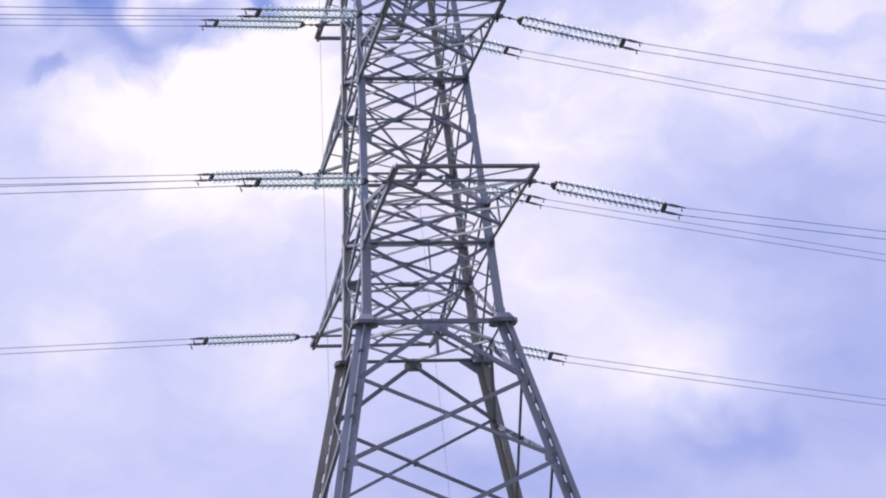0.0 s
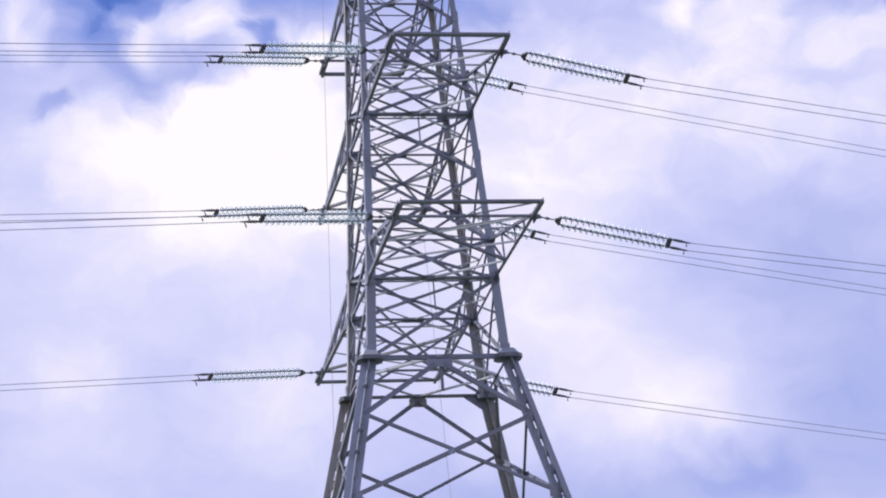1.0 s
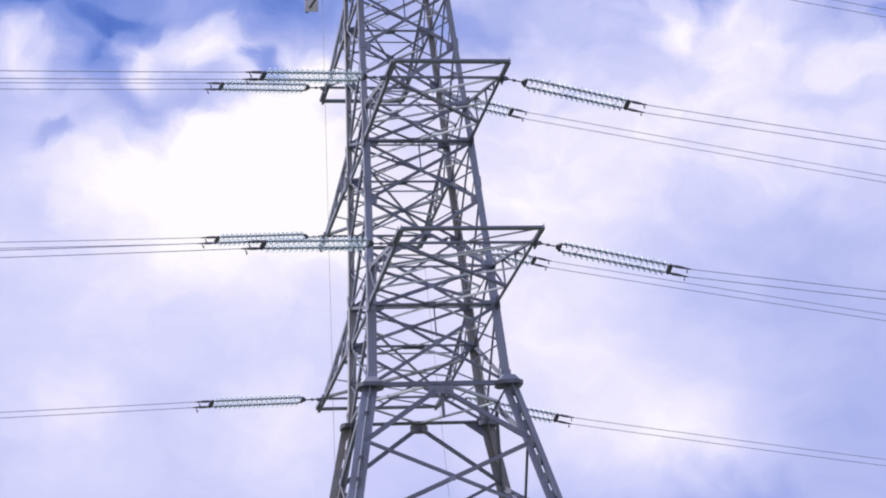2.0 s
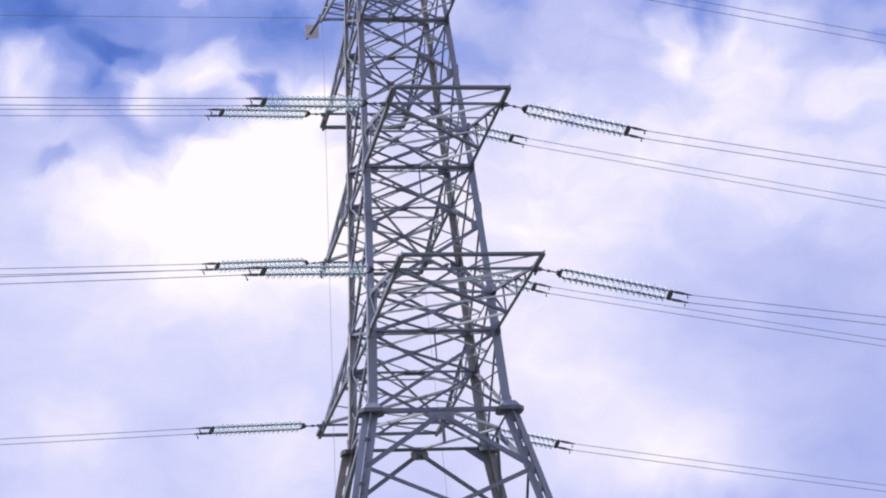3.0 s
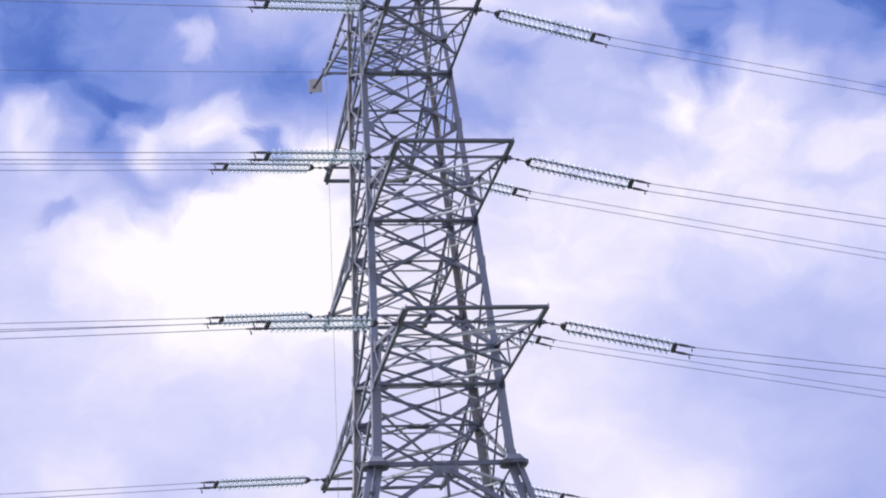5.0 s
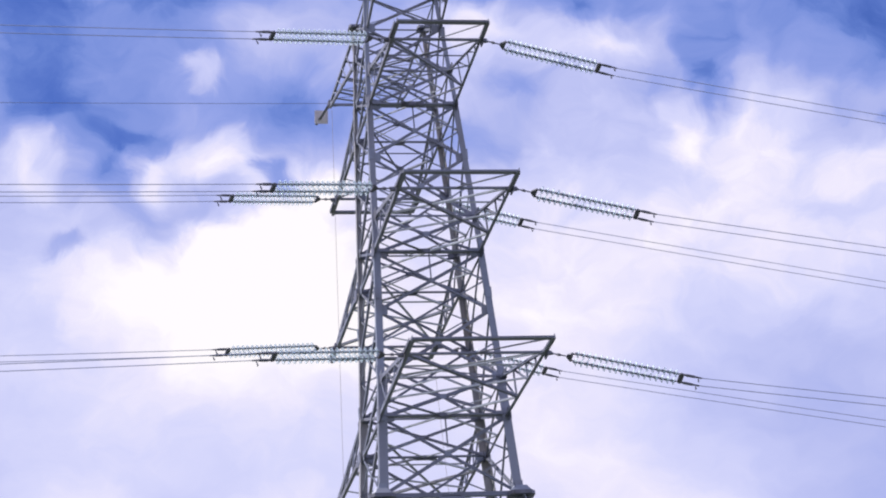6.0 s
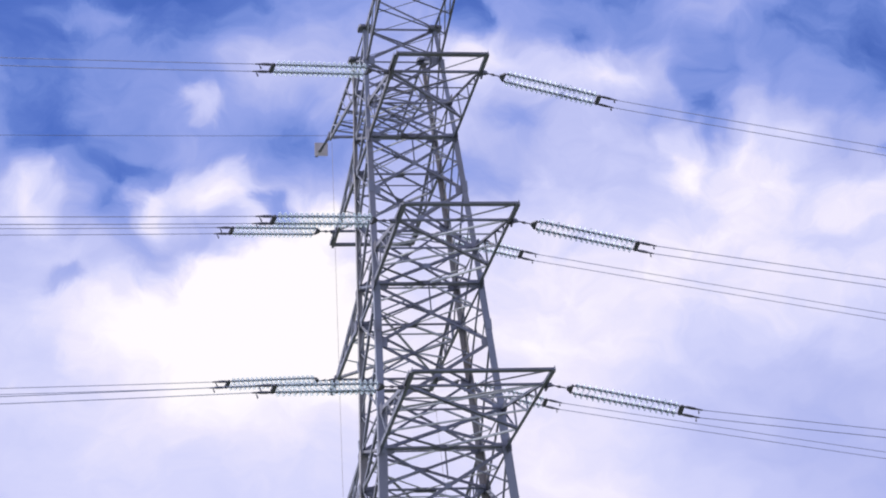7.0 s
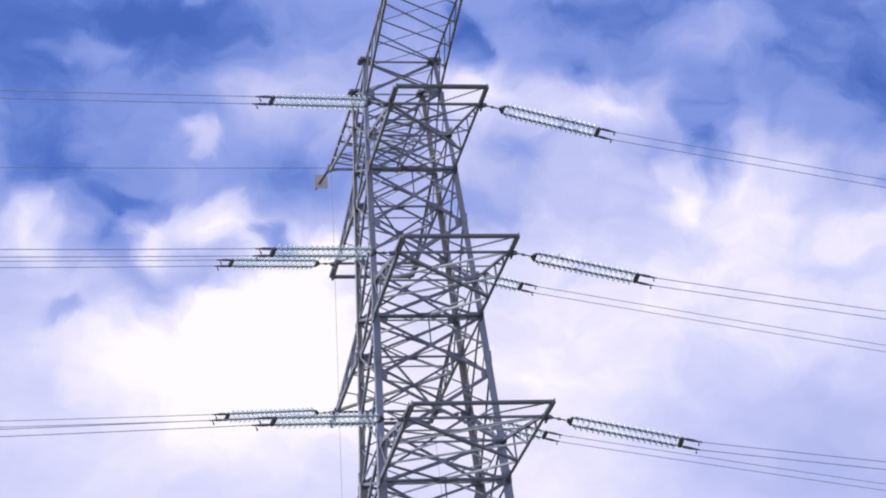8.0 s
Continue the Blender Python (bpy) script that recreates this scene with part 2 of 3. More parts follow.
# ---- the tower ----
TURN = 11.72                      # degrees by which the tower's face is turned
Z_TOP, Z_WAIST = 43.55, 25.97
ARM_Z = (39.42, 34.10, 28.52)
RISE = 1.30                       # height of an arm at its root
DEEP = 0.951                      # depth of the body over its width
HALF = [(0.0, 7.882), (Z_WAIST, 2.14), (28.52, 2.01), (34.10, 1.73), (39.42, 1.44), (Z_TOP, 1.17)]


def half(z):
    for (z0, w0), (z1, w1) in zip(HALF, HALF[1:]):
        if z <= z1:
            return w0 + (w1 - w0) * (z - z0) / (z1 - z0)
    return HALF[-1][1]


SET = [(0.0, 0.0), (Z_WAIST, 0.02), (28.52, 0.065), (34.10, 0.075), (39.42, 0.03), (Z_TOP + 1, -0.02)]


def corner(sx, sy, z):
    """A leg's centre line: the built tower stands a few centimetres out of true."""
    w = half(z)
    off = 0.0
    for (z0, o0), (z1, o1) in zip(SET, SET[1:]):
        if z0 <= z <= z1:
            off = o0 + (o1 - o0) * (z - z0) / (z1 - z0)
    x = sx * (w - off * 0.4) + off
    if sx > 0 and sy > 0:
        x += 0.15 * min(1.0, max(0.0, (31.0 - z) / 4.0)) * min(1.0, z / 12.0)
    return Vector((x, sy * w * DEEP, z))


# the four faces: two corners and the outward normal
FACES = [((-1, -1), (1, -1), (0, -1, 0)), ((1, -1), (1, 1), (1, 0, 0)), ((1, 1), (-1, 1), (0, 1, 0)), ((-1, 1), (-1, -1), (-1, 0, 0))]

tower = tagged(new("transmission_tower"), "tall galvanised steel lattice tension tower standing in a field", "pylon")
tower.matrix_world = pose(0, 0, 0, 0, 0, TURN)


# members drawn in the steel that has shade in its colour
DARK = {"diagonal_brace", "brace", "end_beam", "bottom_chord", "top_chord", "horizontal_beam", "plan_brace", "hanger"}


def steel(name, solid, parent=None, mat=None, label=""):
    return part(name, made(*solid), mat or (BRACE if name in DARK else STEEL), parent or tower, label)


def leg_section(sx, sy, z0, z1, size, gap):
    """Two angles set back to back in a cross, with batten plates between them."""
    a, b = corner(sx, sy, z0), corner(sx, sy, z1)
    t = size * 0.12
    solids = []
    for s in (1, -1):
        ux, uy = Vector((s * sx, 0, 0)), Vector((0, s * sy, 0))
        shape = [(0, 0), (size, 0), (size, t), (t, t), (t, size), (0, size)]
        if s * sx * s * sy < 0:
            shape.reverse()
        rings = [[p + ux * (x + gap / 2) + uy * (y + gap / 2) for x, y in shape] for p in (a, b)]
        solids.append(prism(*rings))
    # far legs take the copy with the warm bounce light in its colour
    tone = WARM_LIT if sy > 0 else STEEL
    leg = steel("leg", joined(*solids), None, tone, "brownish grey steel leg, warm bounce light in its colour" if sy > 0 else "")
    count = max(2, round((b - a).length / 0.62))
    for i in range(count):
        p = a.lerp(b, (i + 0.5) / count)
        steel("batten_plate", joined(box(p, size * 1.1, gap * 0.7, 0.33), box(p, gap * 0.7, size * 1.1, 0.33)), leg, tone)
    return leg


def single_leg(sx, sy, z0, z1, size):
    """One heavy angle with its heel outward."""
    a, b = corner(sx, sy, z0), corner(sx, sy, z1)
    heel, t = Vector((sx * 0.07, sy * 0.07, 0)), size * 0.11
    shape = [(0, 0), (size, 0), (size, t), (t, t), (t, size), (0, size)]
    if sx * sy < 0:
        shape.reverse()
    rings = [[p + heel + Vector((-sx * x, -sy * y, 0)) for x, y in shape] for p in (a, b)]
    return steel("leg", prism(*rings), None, WARM_LIT if sy > 0 else STEEL)


LEG = [(0.0, 13.0, 0.24, 0.035), (13.0, Z_WAIST, 0.225, 0.03)]
UPPER = [(Z_WAIST, 29.82, 0.275), (29.82, 34.10, 0.215), (34.10, 39.42, 0.185), (39.42, Z_TOP, 0.14)]
for sx in (-1, 1):
    for sy in (-1, 1):
        for z0, z1, size, gap in LEG:
            leg_section(sx, sy, z0, z1, size, gap)
        for z0, z1, size in UPPER:
            shaft = single_leg(sx, sy, z0, z1, size)
            for k in (0.0, 0.62):
                p = corner(sx, sy, z0).lerp(corner(sx, sy, z1), k) + Vector((sx * 0.074, sy * 0.074, 0.20))
                w = size * 0.9
                steel("splice_plate", joined(box(p - Vector((sx * w / 2, 0, 0)), w, 0.016, 0.36), box(p - Vector((0, sy * w / 2, 0)), 0.016, w, 0.36)), shaft)
        # flared joint where the legs change slope, cap at the top
        c = corner(sx, sy, Z_WAIST)
        if sy < 0:
            skirt = [[c + Vector((x * kx, y * ky, z)) for x, y in ((-1, -0.55), (-0.7, -1), (0.7, -1), (1, -0.55), (1, 0.55), (0.7, 1), (-0.7, 1), (-1, 0.55))] for kx, ky, z in ((0.36, 0.31, 0.0), (0.22, 0.20, 0.19))]
            steel("joint_plate", box(c + Vector((0, 0, -0.06)), 0.82, 0.68, 0.12, 0.14), mat=PLATE, label="dark steel joint plate")
            steel("joint_skirt", prism(*skirt))
        else:
            steel("joint_plate", box(c + Vector((0, 0, -0.06)), 0.60, 0.56, 0.13, 0.10), mat=PLATE, label="dark steel joint plate")
        steel("cap_plate", box(corner(sx, sy, Z_TOP) + Vector((0, 0, 0.03)), 0.44, 0.44, 0.09, 0.05), mat=PLATE, label="dark steel cap plate")
        # concrete footing
        f = corner(sx, sy, 0.0)
        rings = [[f + Vector((x * k, y * k, z)) for x, y in ((-1, -1), (1, -1), (1, 1), (-1, 1))] for k, z in ((0.75, -0.2), (0.6, 0.35))]
        tagged(new("footing", made(*prism(*rings))), "square concrete footing under a tower leg", "footing", "tower footings", "structure").data.materials.append(CONCRETE)
for ob in [o for o in scene.objects if o.name.startswith("footing")]:
    ob.matrix_world = tower.matrix_world.copy()


# short dark clamp plates on the leg with the climbing line
for z in (24.95, 23.5, 22.8, 21.1, 19.6):
    steel("clamp_plate", box(corner(-1, -1, z) + Vector((-0.03, -0.20, 0)), 0.17, 0.10, 0.08, 0.02), None, FITTING)


def cross_panel(face, z0, z1, size, redundant=True):
    (ax, ay), (bx, by), n = face
    a0, b0, a1, b1 = corner(ax, ay, z0), corner(bx, by, z0), corner(ax, ay, z1), corner(bx, by, z1)
    if n[0]:
        size *= 1.05
    steel("diagonal_brace", angle_bar(a0, b1, size, n))
    lift = corner(ax, ay, z1 + 0.2) if z1 < Z_WAIST else a1
    steel("diagonal_brace", angle_bar(b0, lift, size * 0.8, n, shift=size * 0.15))
    if redundant:
        s = 0.045
        for p0, p1, q0, q1 in ((a0, b1, a0, a1), (b0, a1, b0, b1)):
            m = p0.lerp(p1, 0.27)
            steel("redundant_brace", angle_bar(m, q0.lerp(q1, 0.52), s, n))
        for p0, p1, q0, q1 in ((a1, b0, a1, a0), (b1, a0, b1, b0)):
            m = p0.lerp(p1, 0.27)
            steel("redundant_brace", angle_bar(m, q0.lerp(q1, 0.48), s, n))
    w = (b0 - a0).length
    u = (b0 - a0).normalized()
    k = w / (w + (b1 - a1).length)
    steel("gusset_plate", plate(a0.lerp(b1, k), u, (0, 0, 1), n, 0.20, 0.16, 0.014))
    for c, s in ((a0, 1), (b0, -1)):
        steel("gusset_plate", plate(c + u * s * (size + 0.10), u, (0, 0, 1), n, 0.42 if z0 in ARM_Z else 0.24, 0.30, 0.014))


M12, M23 = 37.50, 32.10
LEVELS = [Z_WAIST, ARM_Z[2], ARM_Z[2] + RISE, M23, ARM_Z[1], ARM_Z[1] + RISE, M12, ARM_Z[0], ARM_Z[0] + RISE, 42.35, Z_TOP]
for face in FACES:
    (ax, ay), (bx, by), n = face
    for z0, z1 in zip(LEVELS, LEVELS[1:]):
        short = z1 - z0 < 1.4
        cross_panel(face, z0, z1, 0.10 if z0 < 30 else 0.09 if z0 < 36 else 0.08, not short)
    for z in (Z_WAIST, *ARM_Z, *(z + RISE for z in ARM_Z), Z_TOP):
        a, b = corner(ax, ay, z), corner(bx, by, z)
        main = z in ARM_Z or z == Z_WAIST
        if (z in ARM_Z and n[1]) or (z == Z_WAIST and n[1] > 0):
            steel("horizontal_beam", flat_beam(a, b, 0.21 if n[1] < 0 or z == Z_WAIST else 0.10 if z < 30 else 0.07), mat=PLATE if z == Z_WAIST else None)
        else:
            steel("horizontal_beam", angle_bar(a, b, (0.14 if n[1] else 0.09) if main else 0.055, n, shift=-0.02))
        if main and n[1]:
            u = (b - a).normalized()
            if z != Z_WAIST:
                steel("gusset_plate", plate((a + b) / 2 + Vector((0, 0, 0.02)), u, (0, 0, 1), n, 0.75 if n[1] < 0 or z < 30 else 0.42, 0.13, 0.13, 0.3), mat=PLATE)
                # thin hanger from the near beam to the crossing below
                if n[1] < 0:
                    steel("hanger", angle_bar((a + b) / 2, (a + b) / 2 - Vector((0, 0, 1.0)), 0.045, n))
    # below the waist: a chevron, then crosses down to the ground
    zk = 24.05
    a, b = corner(ax, ay, Z_WAIST), corner(bx, by, Z_WAIST)
    mid = (a + b) / 2
    for c in ((ax, ay), (bx, by)):
        steel("diagonal_brace", angle_bar(mid - Vector((0, 0, 0.12)), corner(*c, zk), 0.14, n))
    if n[1] > 0:
        # far gusset has the same bounce colour as the far legs
        steel("gusset_plate", plate(mid - Vector((0, 0, 0.17)), b - a, (0, 0, 1), n, 0.56, 0.30, 0.02, 0.3), mat=WARM_LIT)
        steel("gusset_plate", plate(mid + Vector((0, -0.10, 0.02)), b - a, (0, 0, 1), n, 0.46, 0.10, 0.03, 0.2), mat=PLATE)
        for c, side in ((a, 1), (b, -1)):
            u = (b - a).normalized() * side
            tri = [c + u * 0.05 + Vector((0, -0.03, -0.02)), c + u * 0.75 + Vector((0, -0.03, -0.02)), c + u * 0.62 + Vector((0, -0.03, -0.12)), c + u * 0.10 + Vector((0, -0.03, -0.50))]
            if side < 0:
                tri.reverse()
            steel("haunch_plate", prism([p + Vector((0, 0.03, 0)) for p in tri], tri), mat=PLATE)
    else:
        steel("gusset_plate", plate(mid - Vector((0, 0, 0.18)), b - a, (0, 0, 1), n, 0.8, 0.30, 0.02, 0.35))
        if n[1] < 0:
            steel("hanger", angle_bar(mid + Vector((0.05, 0.05, -0.2)), mid + Vector((0.05, 0.05, -1.05)), 0.10, n))
    for z0, z1 in ((21.4, zk - 0.1), (18.1, 21.3), (14.2, 18.0), (9.6, 14.1), (4.6, 9.5)):
        cross_panel(face, z0, z1, 0.125, z0 < 14)
    for c in ((ax, ay), (bx, by)):
        steel("diagonal_brace", angle_bar(corner(*c, 0.4), (corner(ax, ay, 4.6) + corner(bx, by, 4.6)) / 2, 0.16, n))
    steel("horizontal_beam", angle_bar(corner(ax, ay, 4.6), corner(bx, by, 4.6), 0.16, n))
# plan bracing inside the body, in the steel coloured as sunlit
for z in (Z_WAIST, *ARM_Z, *(z + RISE for z in ARM_Z)):
    q = [corner(sx, sy, z) for sx, sy in ((-1, -1), (1, -1), (1, 1), (-1, 1))]
    mids = [(q[i] + q[(i + 1) % 4]) / 2 for i in range(4)]
    for i in range(4):
        steel("plan_brace", angle_bar(mids[i], mids[(i + 1) % 4], 0.10 if z == Z_WAIST else 0.06 if z < 36 else 0.045, (0, 0, -1)), None, SUNLIT)


# ---- crossarms ----
def crossarm(sy, z, tip, a_tip, inboard):
    """An arm of four chords that meet at the string plates, with a beam across its end."""
    arm = new("crossarm")
    arm.parent = tower
    tagged(arm, "tapering lattice steel crossarm with an end beam")
    lit_tone = SUNLIT if z < 36 else BRACE        # sunlit look of some lower arm members, put into the colour
    slim = 0.74 if z > 36 else 1.0             # the top arms have lighter lacing
    w = half(z)
    n = (0, 0, -1)
    reach = tip - inboard
    y0 = w * DEEP
    fr = lambda k: y0 + (tip - y0) * k
    def bottom(sx, k):
        return Vector((sx * (w + (a_tip - w) * k), sy * fr(k), z))
    ka = (reach - y0) / (tip - y0)
    def top(sx, k):
        p = corner(sx, sy, z + RISE)
        return p.lerp(bottom(sx, ka) + Vector((0, 0, 0.06)), k / ka)
    for sx in (-1, 1):
        side = (sx, 0, 0)
        steel("bottom_chord", angle_bar(bottom(sx, 0), bottom(sx, 1.03), 0.125 if z < 36 else 0.11, side), arm)
        steel("top_chord", angle_bar(top(sx, 0), top(sx, ka), 0.125 if z < 36 else 0.11, side), arm)
        steel("end_stub", flat_beam(bottom(sx, ka), bottom(sx, 1.0), 0.12 if sy < 0 else 0.17, 0.10, 0.03), arm, PLATE)
        # side lacing
        for k0, k1 in ((0.0, 0.24), (0.24, 0.48), (0.48, 0.66)):
            steel("lacing", angle_bar(bottom(sx, k1), top(sx, k0), 0.06 * slim, side), arm, BRACE)
            steel("lacing", angle_bar(bottom(sx, k1), top(sx, k1), 0.06 * slim, side), arm)
        p = bottom(sx, ka)
        steel("hanger_plate", plate(p + Vector((sx * 0.02, 0, -0.02)), (0, 1, 0), (0, 0, 1), side, 0.42, 0.28, 0.03), arm, PLATE)
        steel("hanger_plate", box(p + Vector((sx * 0.11, 0, -0.02)), 0.18, 0.13, 0.10, 0.045), arm, PLATE)
        steel("gusset_plate", plate(top(sx, 0.05), (0, 1, 0), (0, 0, 1), side, 0.5, 0.34, 0.02), arm, PLATE)
    # bottom face
    c = Vector((0, sy * y0, z))
    steel("brace", angle_bar(c, bottom(-1, 0.24), 0.10 * slim, n), arm)
    steel("brace", angle_bar(c, bottom(1, 0.24), 0.075 * slim, n), arm, lit_tone)
    steel("brace", angle_bar(bottom(-1, ka), bottom(1, 0.24), 0.10 * slim, n), arm)
    steel("brace", angle_bar(bottom(1, ka), bottom(-1, 0.5), 0.06 * slim, n), arm, lit_tone)
    steel("brace", angle_bar(bottom(-1, 0.24), bottom(1, 0.5), 0.06 * slim, n), arm, lit_tone)
    # upper face
    steel("brace", angle_bar(top(-1, 0), top(1, ka), 0.07 * slim, (0, 0, 1)), arm, lit_tone)
    steel("brace", angle_bar(top(1, 0), top(-1, ka * 0.5), 0.06 * slim, (0, 0, 1)), arm)
    steel("brace", angle_bar(top(-1, ka * 0.5), top(1, ka * 0.5), 0.05 * slim, (0, 0, 1)), arm, lit_tone)
    # beams across the end and between the string plates
    for k, width in ((1.0, 0.205), (ka, 0.085)):
        o = Vector((0.01, 0, 0))
        steel("end_beam", flat_beam(bottom(-1, k) - o, bottom(1, k) + o, width, 0.06, 0.02), arm)
    steel("brace", angle_bar(bottom(1, 1.0), bottom(0, ka), 0.06 * slim, n), arm)
    for sx in (-1, 1):
        steel("gusset_plate", plate(bottom(sx, 0.03), (0, 1, 0), (0, 0, 1), (sx, 0, 0), 0.5, 0.4, 0.02), arm, PLATE)
    return [bottom(-1, ka), bottom(1, ka)]


INBOARD = 1.116
TIPS = [(6.97, 1.42), (7.53, 1.74), (8.26, 2.07)]
hangs = []
for i, (z, (tip, a_tip)) in enumerate(zip(ARM_Z, TIPS)):
    for sy in (-1, 1):
        ends = crossarm(sy, z, tip, a_tip, INBOARD)
        hangs.append((ends[0], i, sy, -1))
        hangs.append((ends[1], i, sy, 1))


def earth_arm(sy):
    """The long light arm at the top that carries the earth wires."""
    arm = new("earth_wire_arm")
    arm.parent = tower
    tagged(arm, "slender lattice steel arm for the earth wire")
    tip, wt_ = 6.94, 1.25
    # far braces in the lighter steel, near ones in the copy with painted shade
    tone = STEEL if sy > 0 else BRACE
    def upper(sx, k):
        return corner(sx, sy, Z_TOP).lerp(Vector((sx * wt_, sy * tip, Z_TOP + 0.1)), k)
    def lower(sx, k):
        return corner(sx, sy, Z_TOP - 1.20).lerp(Vector((sx * wt_, sy * tip, Z_TOP)), k)
    for sx in (-1, 1):
        side = (sx, 0, 0)
        steel("top_chord", angle_bar(upper(sx, 0), upper(sx, 1), 0.095, side), arm)
        steel("bottom_chord", angle_bar(lower(sx, 0), lower(sx, 1), 0.095, side), arm)
        for i in range(6):
            steel("lacing", angle_bar(lower(sx, i / 6), upper(sx, (i + 1) / 6), 0.05, side), arm)
    s = 1 if sy < 0 else -1
    even = [(i / 5, (i + 1) / 5) for i in range(5)]
    # the near arm has longer panels at its root
    over = [(0.02, 0.34), (0.33, 0.655), (0.64, 0.96)] if sy < 0 else even
    under = [(0.03, 0.24), (0.23, 0.437), (0.395, 0.605), (0.593, 0.82), (0.80, 0.98)] if sy < 0 else even
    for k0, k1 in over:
        steel("brace", angle_bar(upper(s, k0), upper(-s, k1), 0.075 if sy < 0 else 0.06, (0, 0, 1)), arm, tone)
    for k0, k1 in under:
        steel("brace", angle_bar(lower(s, k0), lower(-s, k1), 0.06 if sy < 0 else 0.05, (0, 0, -1)), arm, tone)
        steel("brace", angle_bar(lower(-s, k0), lower(s, k1), 0.022, (0, 0, -1)), arm)
    steel("end_beam", angle_bar(upper(-1, 1), upper(1, 1), 0.11, (0, sy, 0)), arm)
    steel("hanger_plate", plate(upper(-1, 1), (0, 1, 0), (0, 0, 1), (-1, 0, 0), 0.5, 0.2, 0.03), arm, PLATE)
    return upper(-1, 1)


EARTH = earth_arm(1)
earth_arm(-1)

# ---- insulator strings and conductors ----
N_DISC, LINK, PITCH = 18, 0.676, 0.173     # discs a string, link, disc spacing


def disc_mesh():
    v, f = joined(lathe([(0.0, 0.040), (0.055, 0.048), (0.075, 0.036), (0.14, 0.026), (0.175, 0.026)], 8), lathe([(0.055, 0.05), (0.062, 0.082), (0.085, 0.118), (0.10, 0.124), (0.098, 0.10), (0.085, 0.08), (0.09, 0.03)], 14))
    me = made(v, f, "glass_disc", True)
    me.materials.append(CAP)
    me.materials.append(GLASS)
    for i, p in enumerate(me.polygons):
        p.material_index = 0 if i < 32 else 1
    return me


DISC = disc_mesh()


def insulator(split):
    """A double tension string along +x, from the arm's plate to the two dead-end clamps."""
    root = new("insulator_string")
    tagged(root, "double string of pale green glass insulator discs between steel yokes", "insulator", "tension insulator strings")
    part("link", made(*joined(tube([(0, 0, 0), (LINK - 0.1, 0, 0)], 0.022), box((0.1, 0, 0), 0.2, 0.05, 0.08, 0.02), box((0.36, 0, 0), 0.12, 0.06, 0.06, 0.02))), FITTING, root)
    x0 = LINK - 0.14
    tri = [(x0 + 0.06, -0.04), (x0 + 0.19, -0.15), (x0 + 0.23, -0.15), (x0 + 0.23, 0.15), (x0 + 0.19, 0.15), (x0 + 0.06, 0.04)]
    part("yoke_plate", made(*prism([Vector((x, y, -0.03)) for x, y in tri], [Vector((x, y, 0.03)) for x, y in tri])), FITTING, root, "dark triangular steel yoke plate")
    start = x0 + 0.28
    for s in (-1, 1):
        part("yoke_arm", made(*tube([(x0 + 0.19, s * 0.12, 0), (x0 + 0.25, s * (split - 0.03), 0), (start + 0.02, s * split, 0)], 0.022)), FITTING, root)
        for i in range(N_DISC):
            d = part("glass_disc", DISC, None, root)
            d.location = (start + PITCH * i, s * split, 0)
    x1 = start + PITCH * N_DISC
    part("end_yoke", made(*box((x1 + 0.09, 0, 0), 0.14, 2 * split + 0.07, 0.06, 0.035)), FITTING, root, "dark rectangular steel yoke plate")
    for s in (-1, 1):
        y = s * split
        part("dead_end_clamp", made(*lathe([(x1 + 0.15, 0.0), (x1 + 0.15, 0.03), (x1 + 0.20, 0.035), (x1 + 0.24, 0.044), (x1 + 0.44, 0.042), (x1 + 0.54, 0.028), (x1 + 0.70, 0.022), (x1 + 0.70, 0.0)], 8), "clamp", True), CLAMP, root).location = (0, y, 0)
        part("jumper_terminal", made(*joined(tube([(x1 + 0.56, y, 0), (x1 + 0.59, y, -0.06), (x1 + 0.58, y, -0.13)], 0.015), box((x1 + 0.58, y, -0.16), 0.03, 0.06, 0.08, 0.01))), FITTING, root)
    return root, x1 + 0.68


# each string: sideways angle, slope of the string, slope of the wire; by arm from the top, then near and far arm, then side
PULL = {
    (0, -1, -1): (-0.311, -0.146, -0.154), (0, -1, 1): (0.247, -0.106, -0.042), (0, 1, -1): (-0.324, -0.137, -0.154), (0, 1, 1): (0.271, -0.104, -0.052),
    (1, -1, -1): (-0.295, -0.130, -0.140), (1, -1, 1): (0.148, -0.152, -0.088), (1, 1, -1): (-0.297, -0.140, -0.134), (1, 1, 1): (0.192, -0.166, -0.097),
    (2, -1, -1): (-0.252, -0.101, -0.129), (2, -1, 1): (0.015, -0.215, -0.126), (2, 1, -1): (-0.267, -0.109, -0.121), (2, 1, 1): (0.118, -0.173, -0.122),
}
SPREAD = {1: (0.14, -radians(32)), -1: (0.15, radians(20))}                  # half spacing of the pair, its tilt
SPAN = 300.0
models = {}
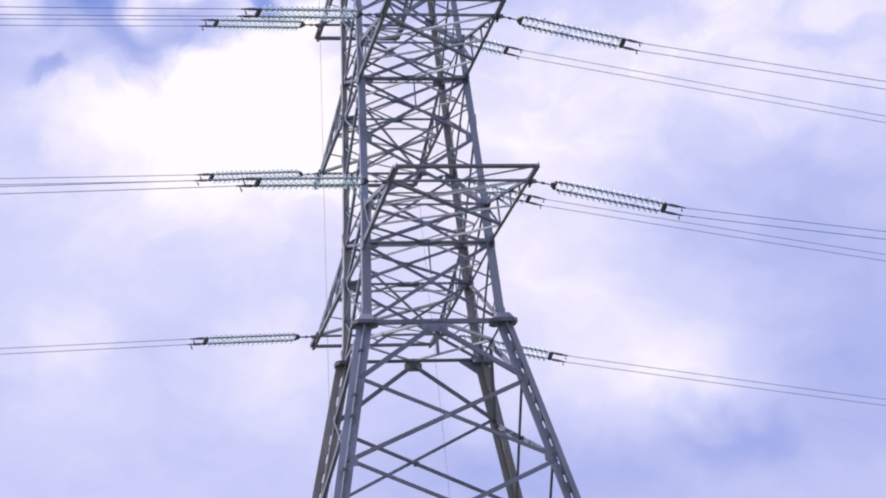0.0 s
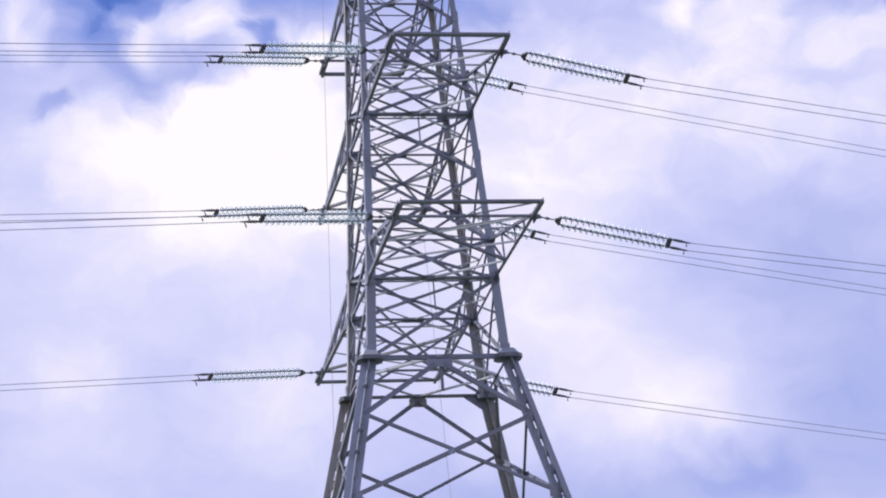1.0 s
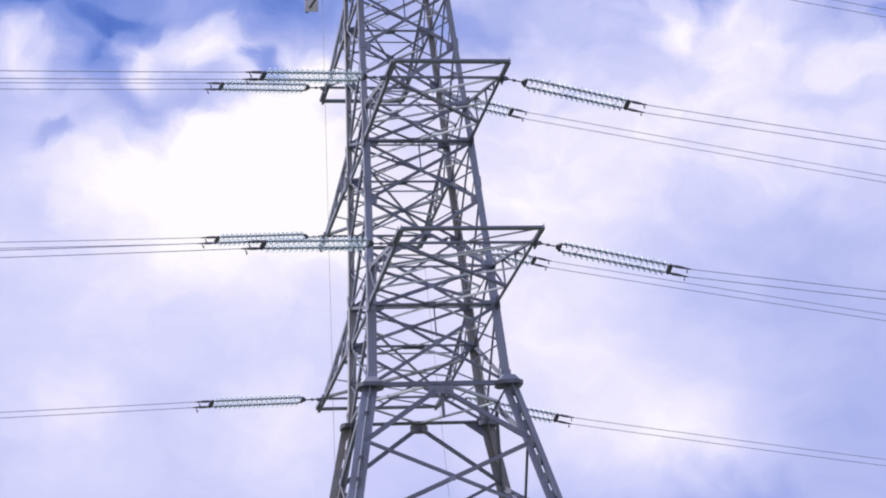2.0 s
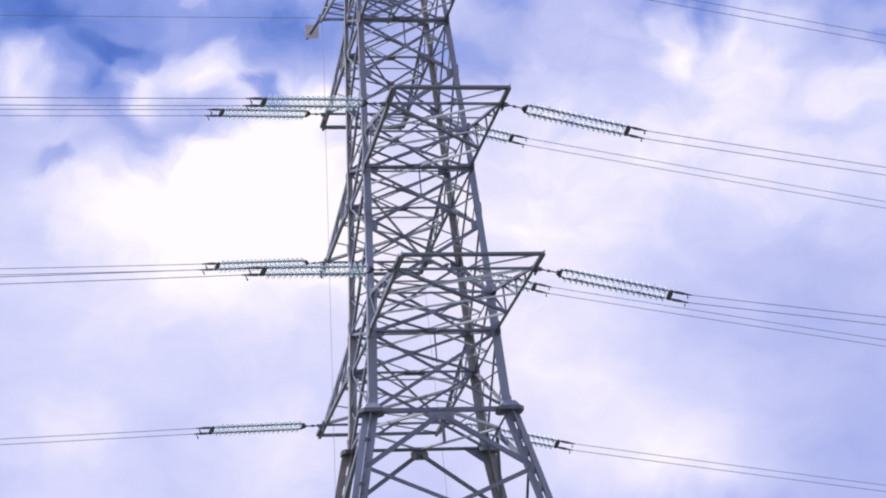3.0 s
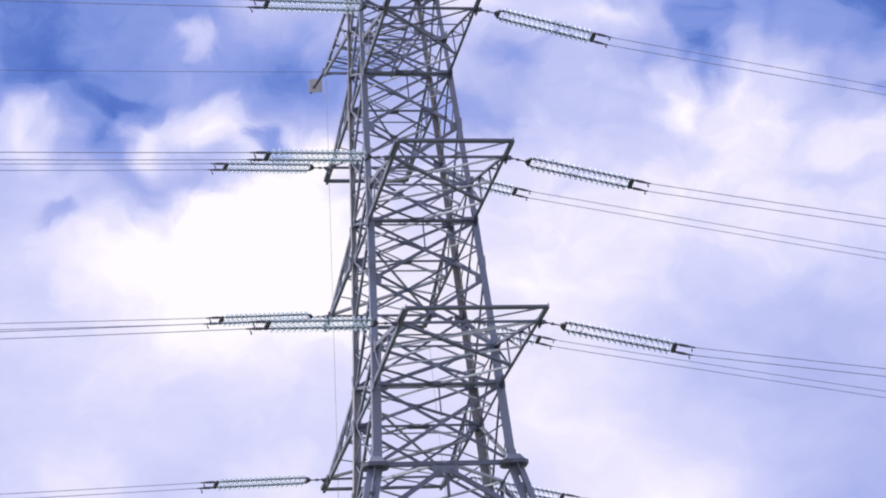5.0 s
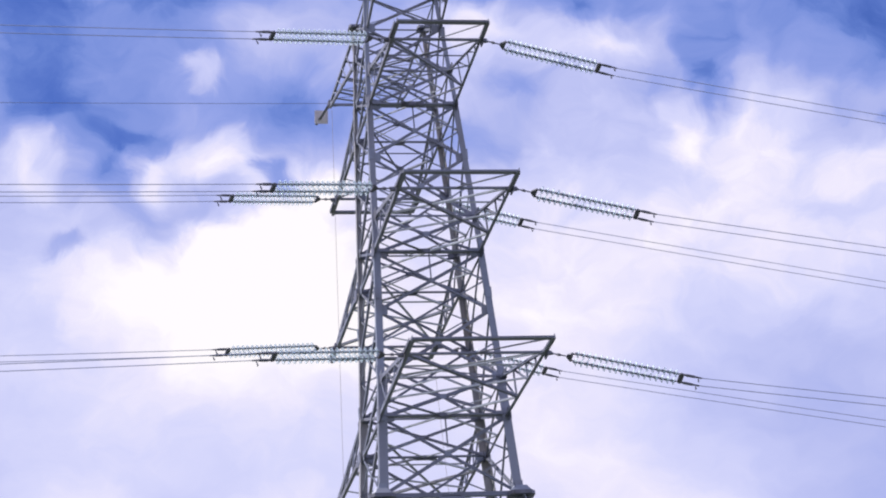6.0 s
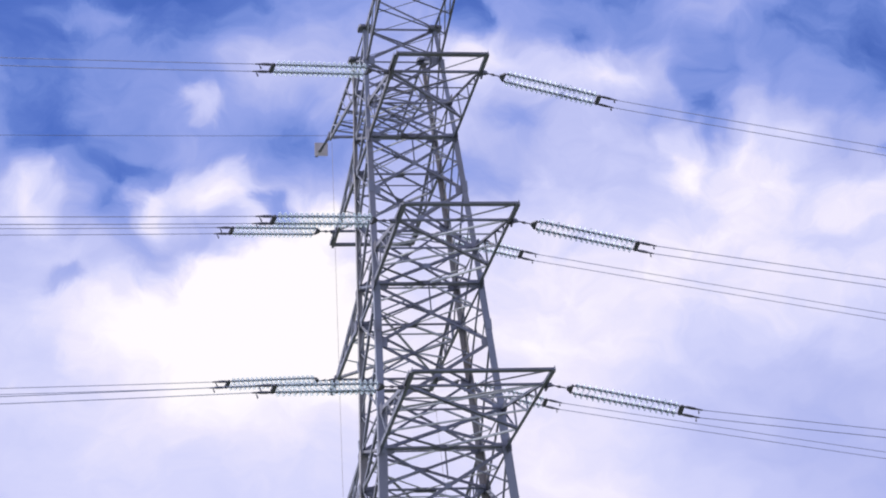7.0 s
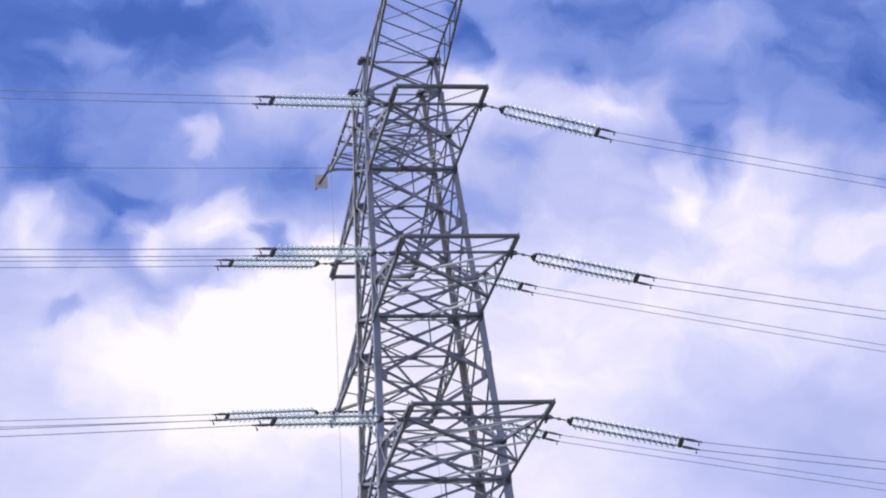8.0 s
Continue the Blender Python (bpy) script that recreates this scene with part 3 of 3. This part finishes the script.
for p, arm_at, sy, sx in hangs:
    az, slope, wslope = PULL[arm_at, sy, sx]
    split, tilt = SPREAD[sx]
    d = Vector((sx * math.cos(az), math.sin(az), slope)).normalized()
    y = Vector((0, 0, 1)).cross(d).normalized()
    y = y * math.cos(tilt) + d.cross(y) * math.sin(tilt)
    local = Matrix((d, y, d.cross(y))).transposed().to_4x4()
    local.translation = p + Vector((sx * 0.05, 0, 0))
    m = tower.matrix_world @ local
    if sx in models:
        copy_thing(models[sx][0], m)
    else:
        models[sx] = insulator(split)
        models[sx][0].matrix_world = m
    flat = tower.matrix_world.to_3x3() @ Vector((d.x, d.y, 0)).normalized()
    for s in (-1, 1):
        begin = m @ Vector((models[sx][1], s * split, 0))
        pts = []
        for i in range(61):
            r = SPAN * (i / 60) ** 1.6
            pts.append(begin + flat * r + Vector((0, 0, wslope * r - wslope * r * r / SPAN)))
        w = part("conductor", made(*tube(pts, 0.0112), smooth=True), ALU, None)
        tagged(w, "stranded aluminium power line conductor of a twin bundle", "wire", "line conductors")

# earth wire on the far arm
az = -0.226
fw = Vector((-math.cos(az), math.sin(az), 0))
pts = []
for i in range(61):
    r = SPAN * (i / 60) ** 1.6
    pts.append(tower.matrix_world @ (EARTH + Vector((-0.1, -0.2, -0.05)) + fw * r + Vector((0, 0, -0.121 * r + 0.121 * r * r / SPAN))))
tagged(part("earth_wire", made(*tube(pts, 0.0075), smooth=True), EARTH_WIRE, None), "thin steel earth wire at the tower top", "wire")

# panel on the end of the far earth wire arm
strut_end = EARTH + Vector((-0.24, 1.60, -0.02))
sign = tagged(new("marker_panel"), "pale square panel on a strut below the earth wire arm", "panel")
sign.matrix_world = tower.matrix_world @ Matrix.Translation(EARTH)
local_end = strut_end - EARTH
part("strut", made(*angle_bar(Vector((0.0, 0.0, -0.02)), local_end, 0.10, (0, 0, -1))), PLATE, sign)
part("panel", made(*plate(local_end + Vector((0.13, -0.45, 0.10)), (1, 0, 0), (0, 0.5, -1), (0, -1, -0.5), 0.48, 0.48, 0.02, 0.06)), PANEL, sign)

# two ropes that hang down from the far arms
for top, foot in ((EARTH + Vector((0.15, 0.3, -0.05)), Vector((-2.9, 7.0, 0.0))), (Vector((1.85, 7.45, 34.0)), Vector((2.75, 8.3, 0.0)))):
    pts = [tower.matrix_world @ (top.lerp(foot, i / 12)) for i in range(13)]
    tagged(part("rope", made(*tube(pts, 0.008)), ROPE, None), "thin pale rope hanging from a crossarm to the ground", "rope", "hanging ropes")
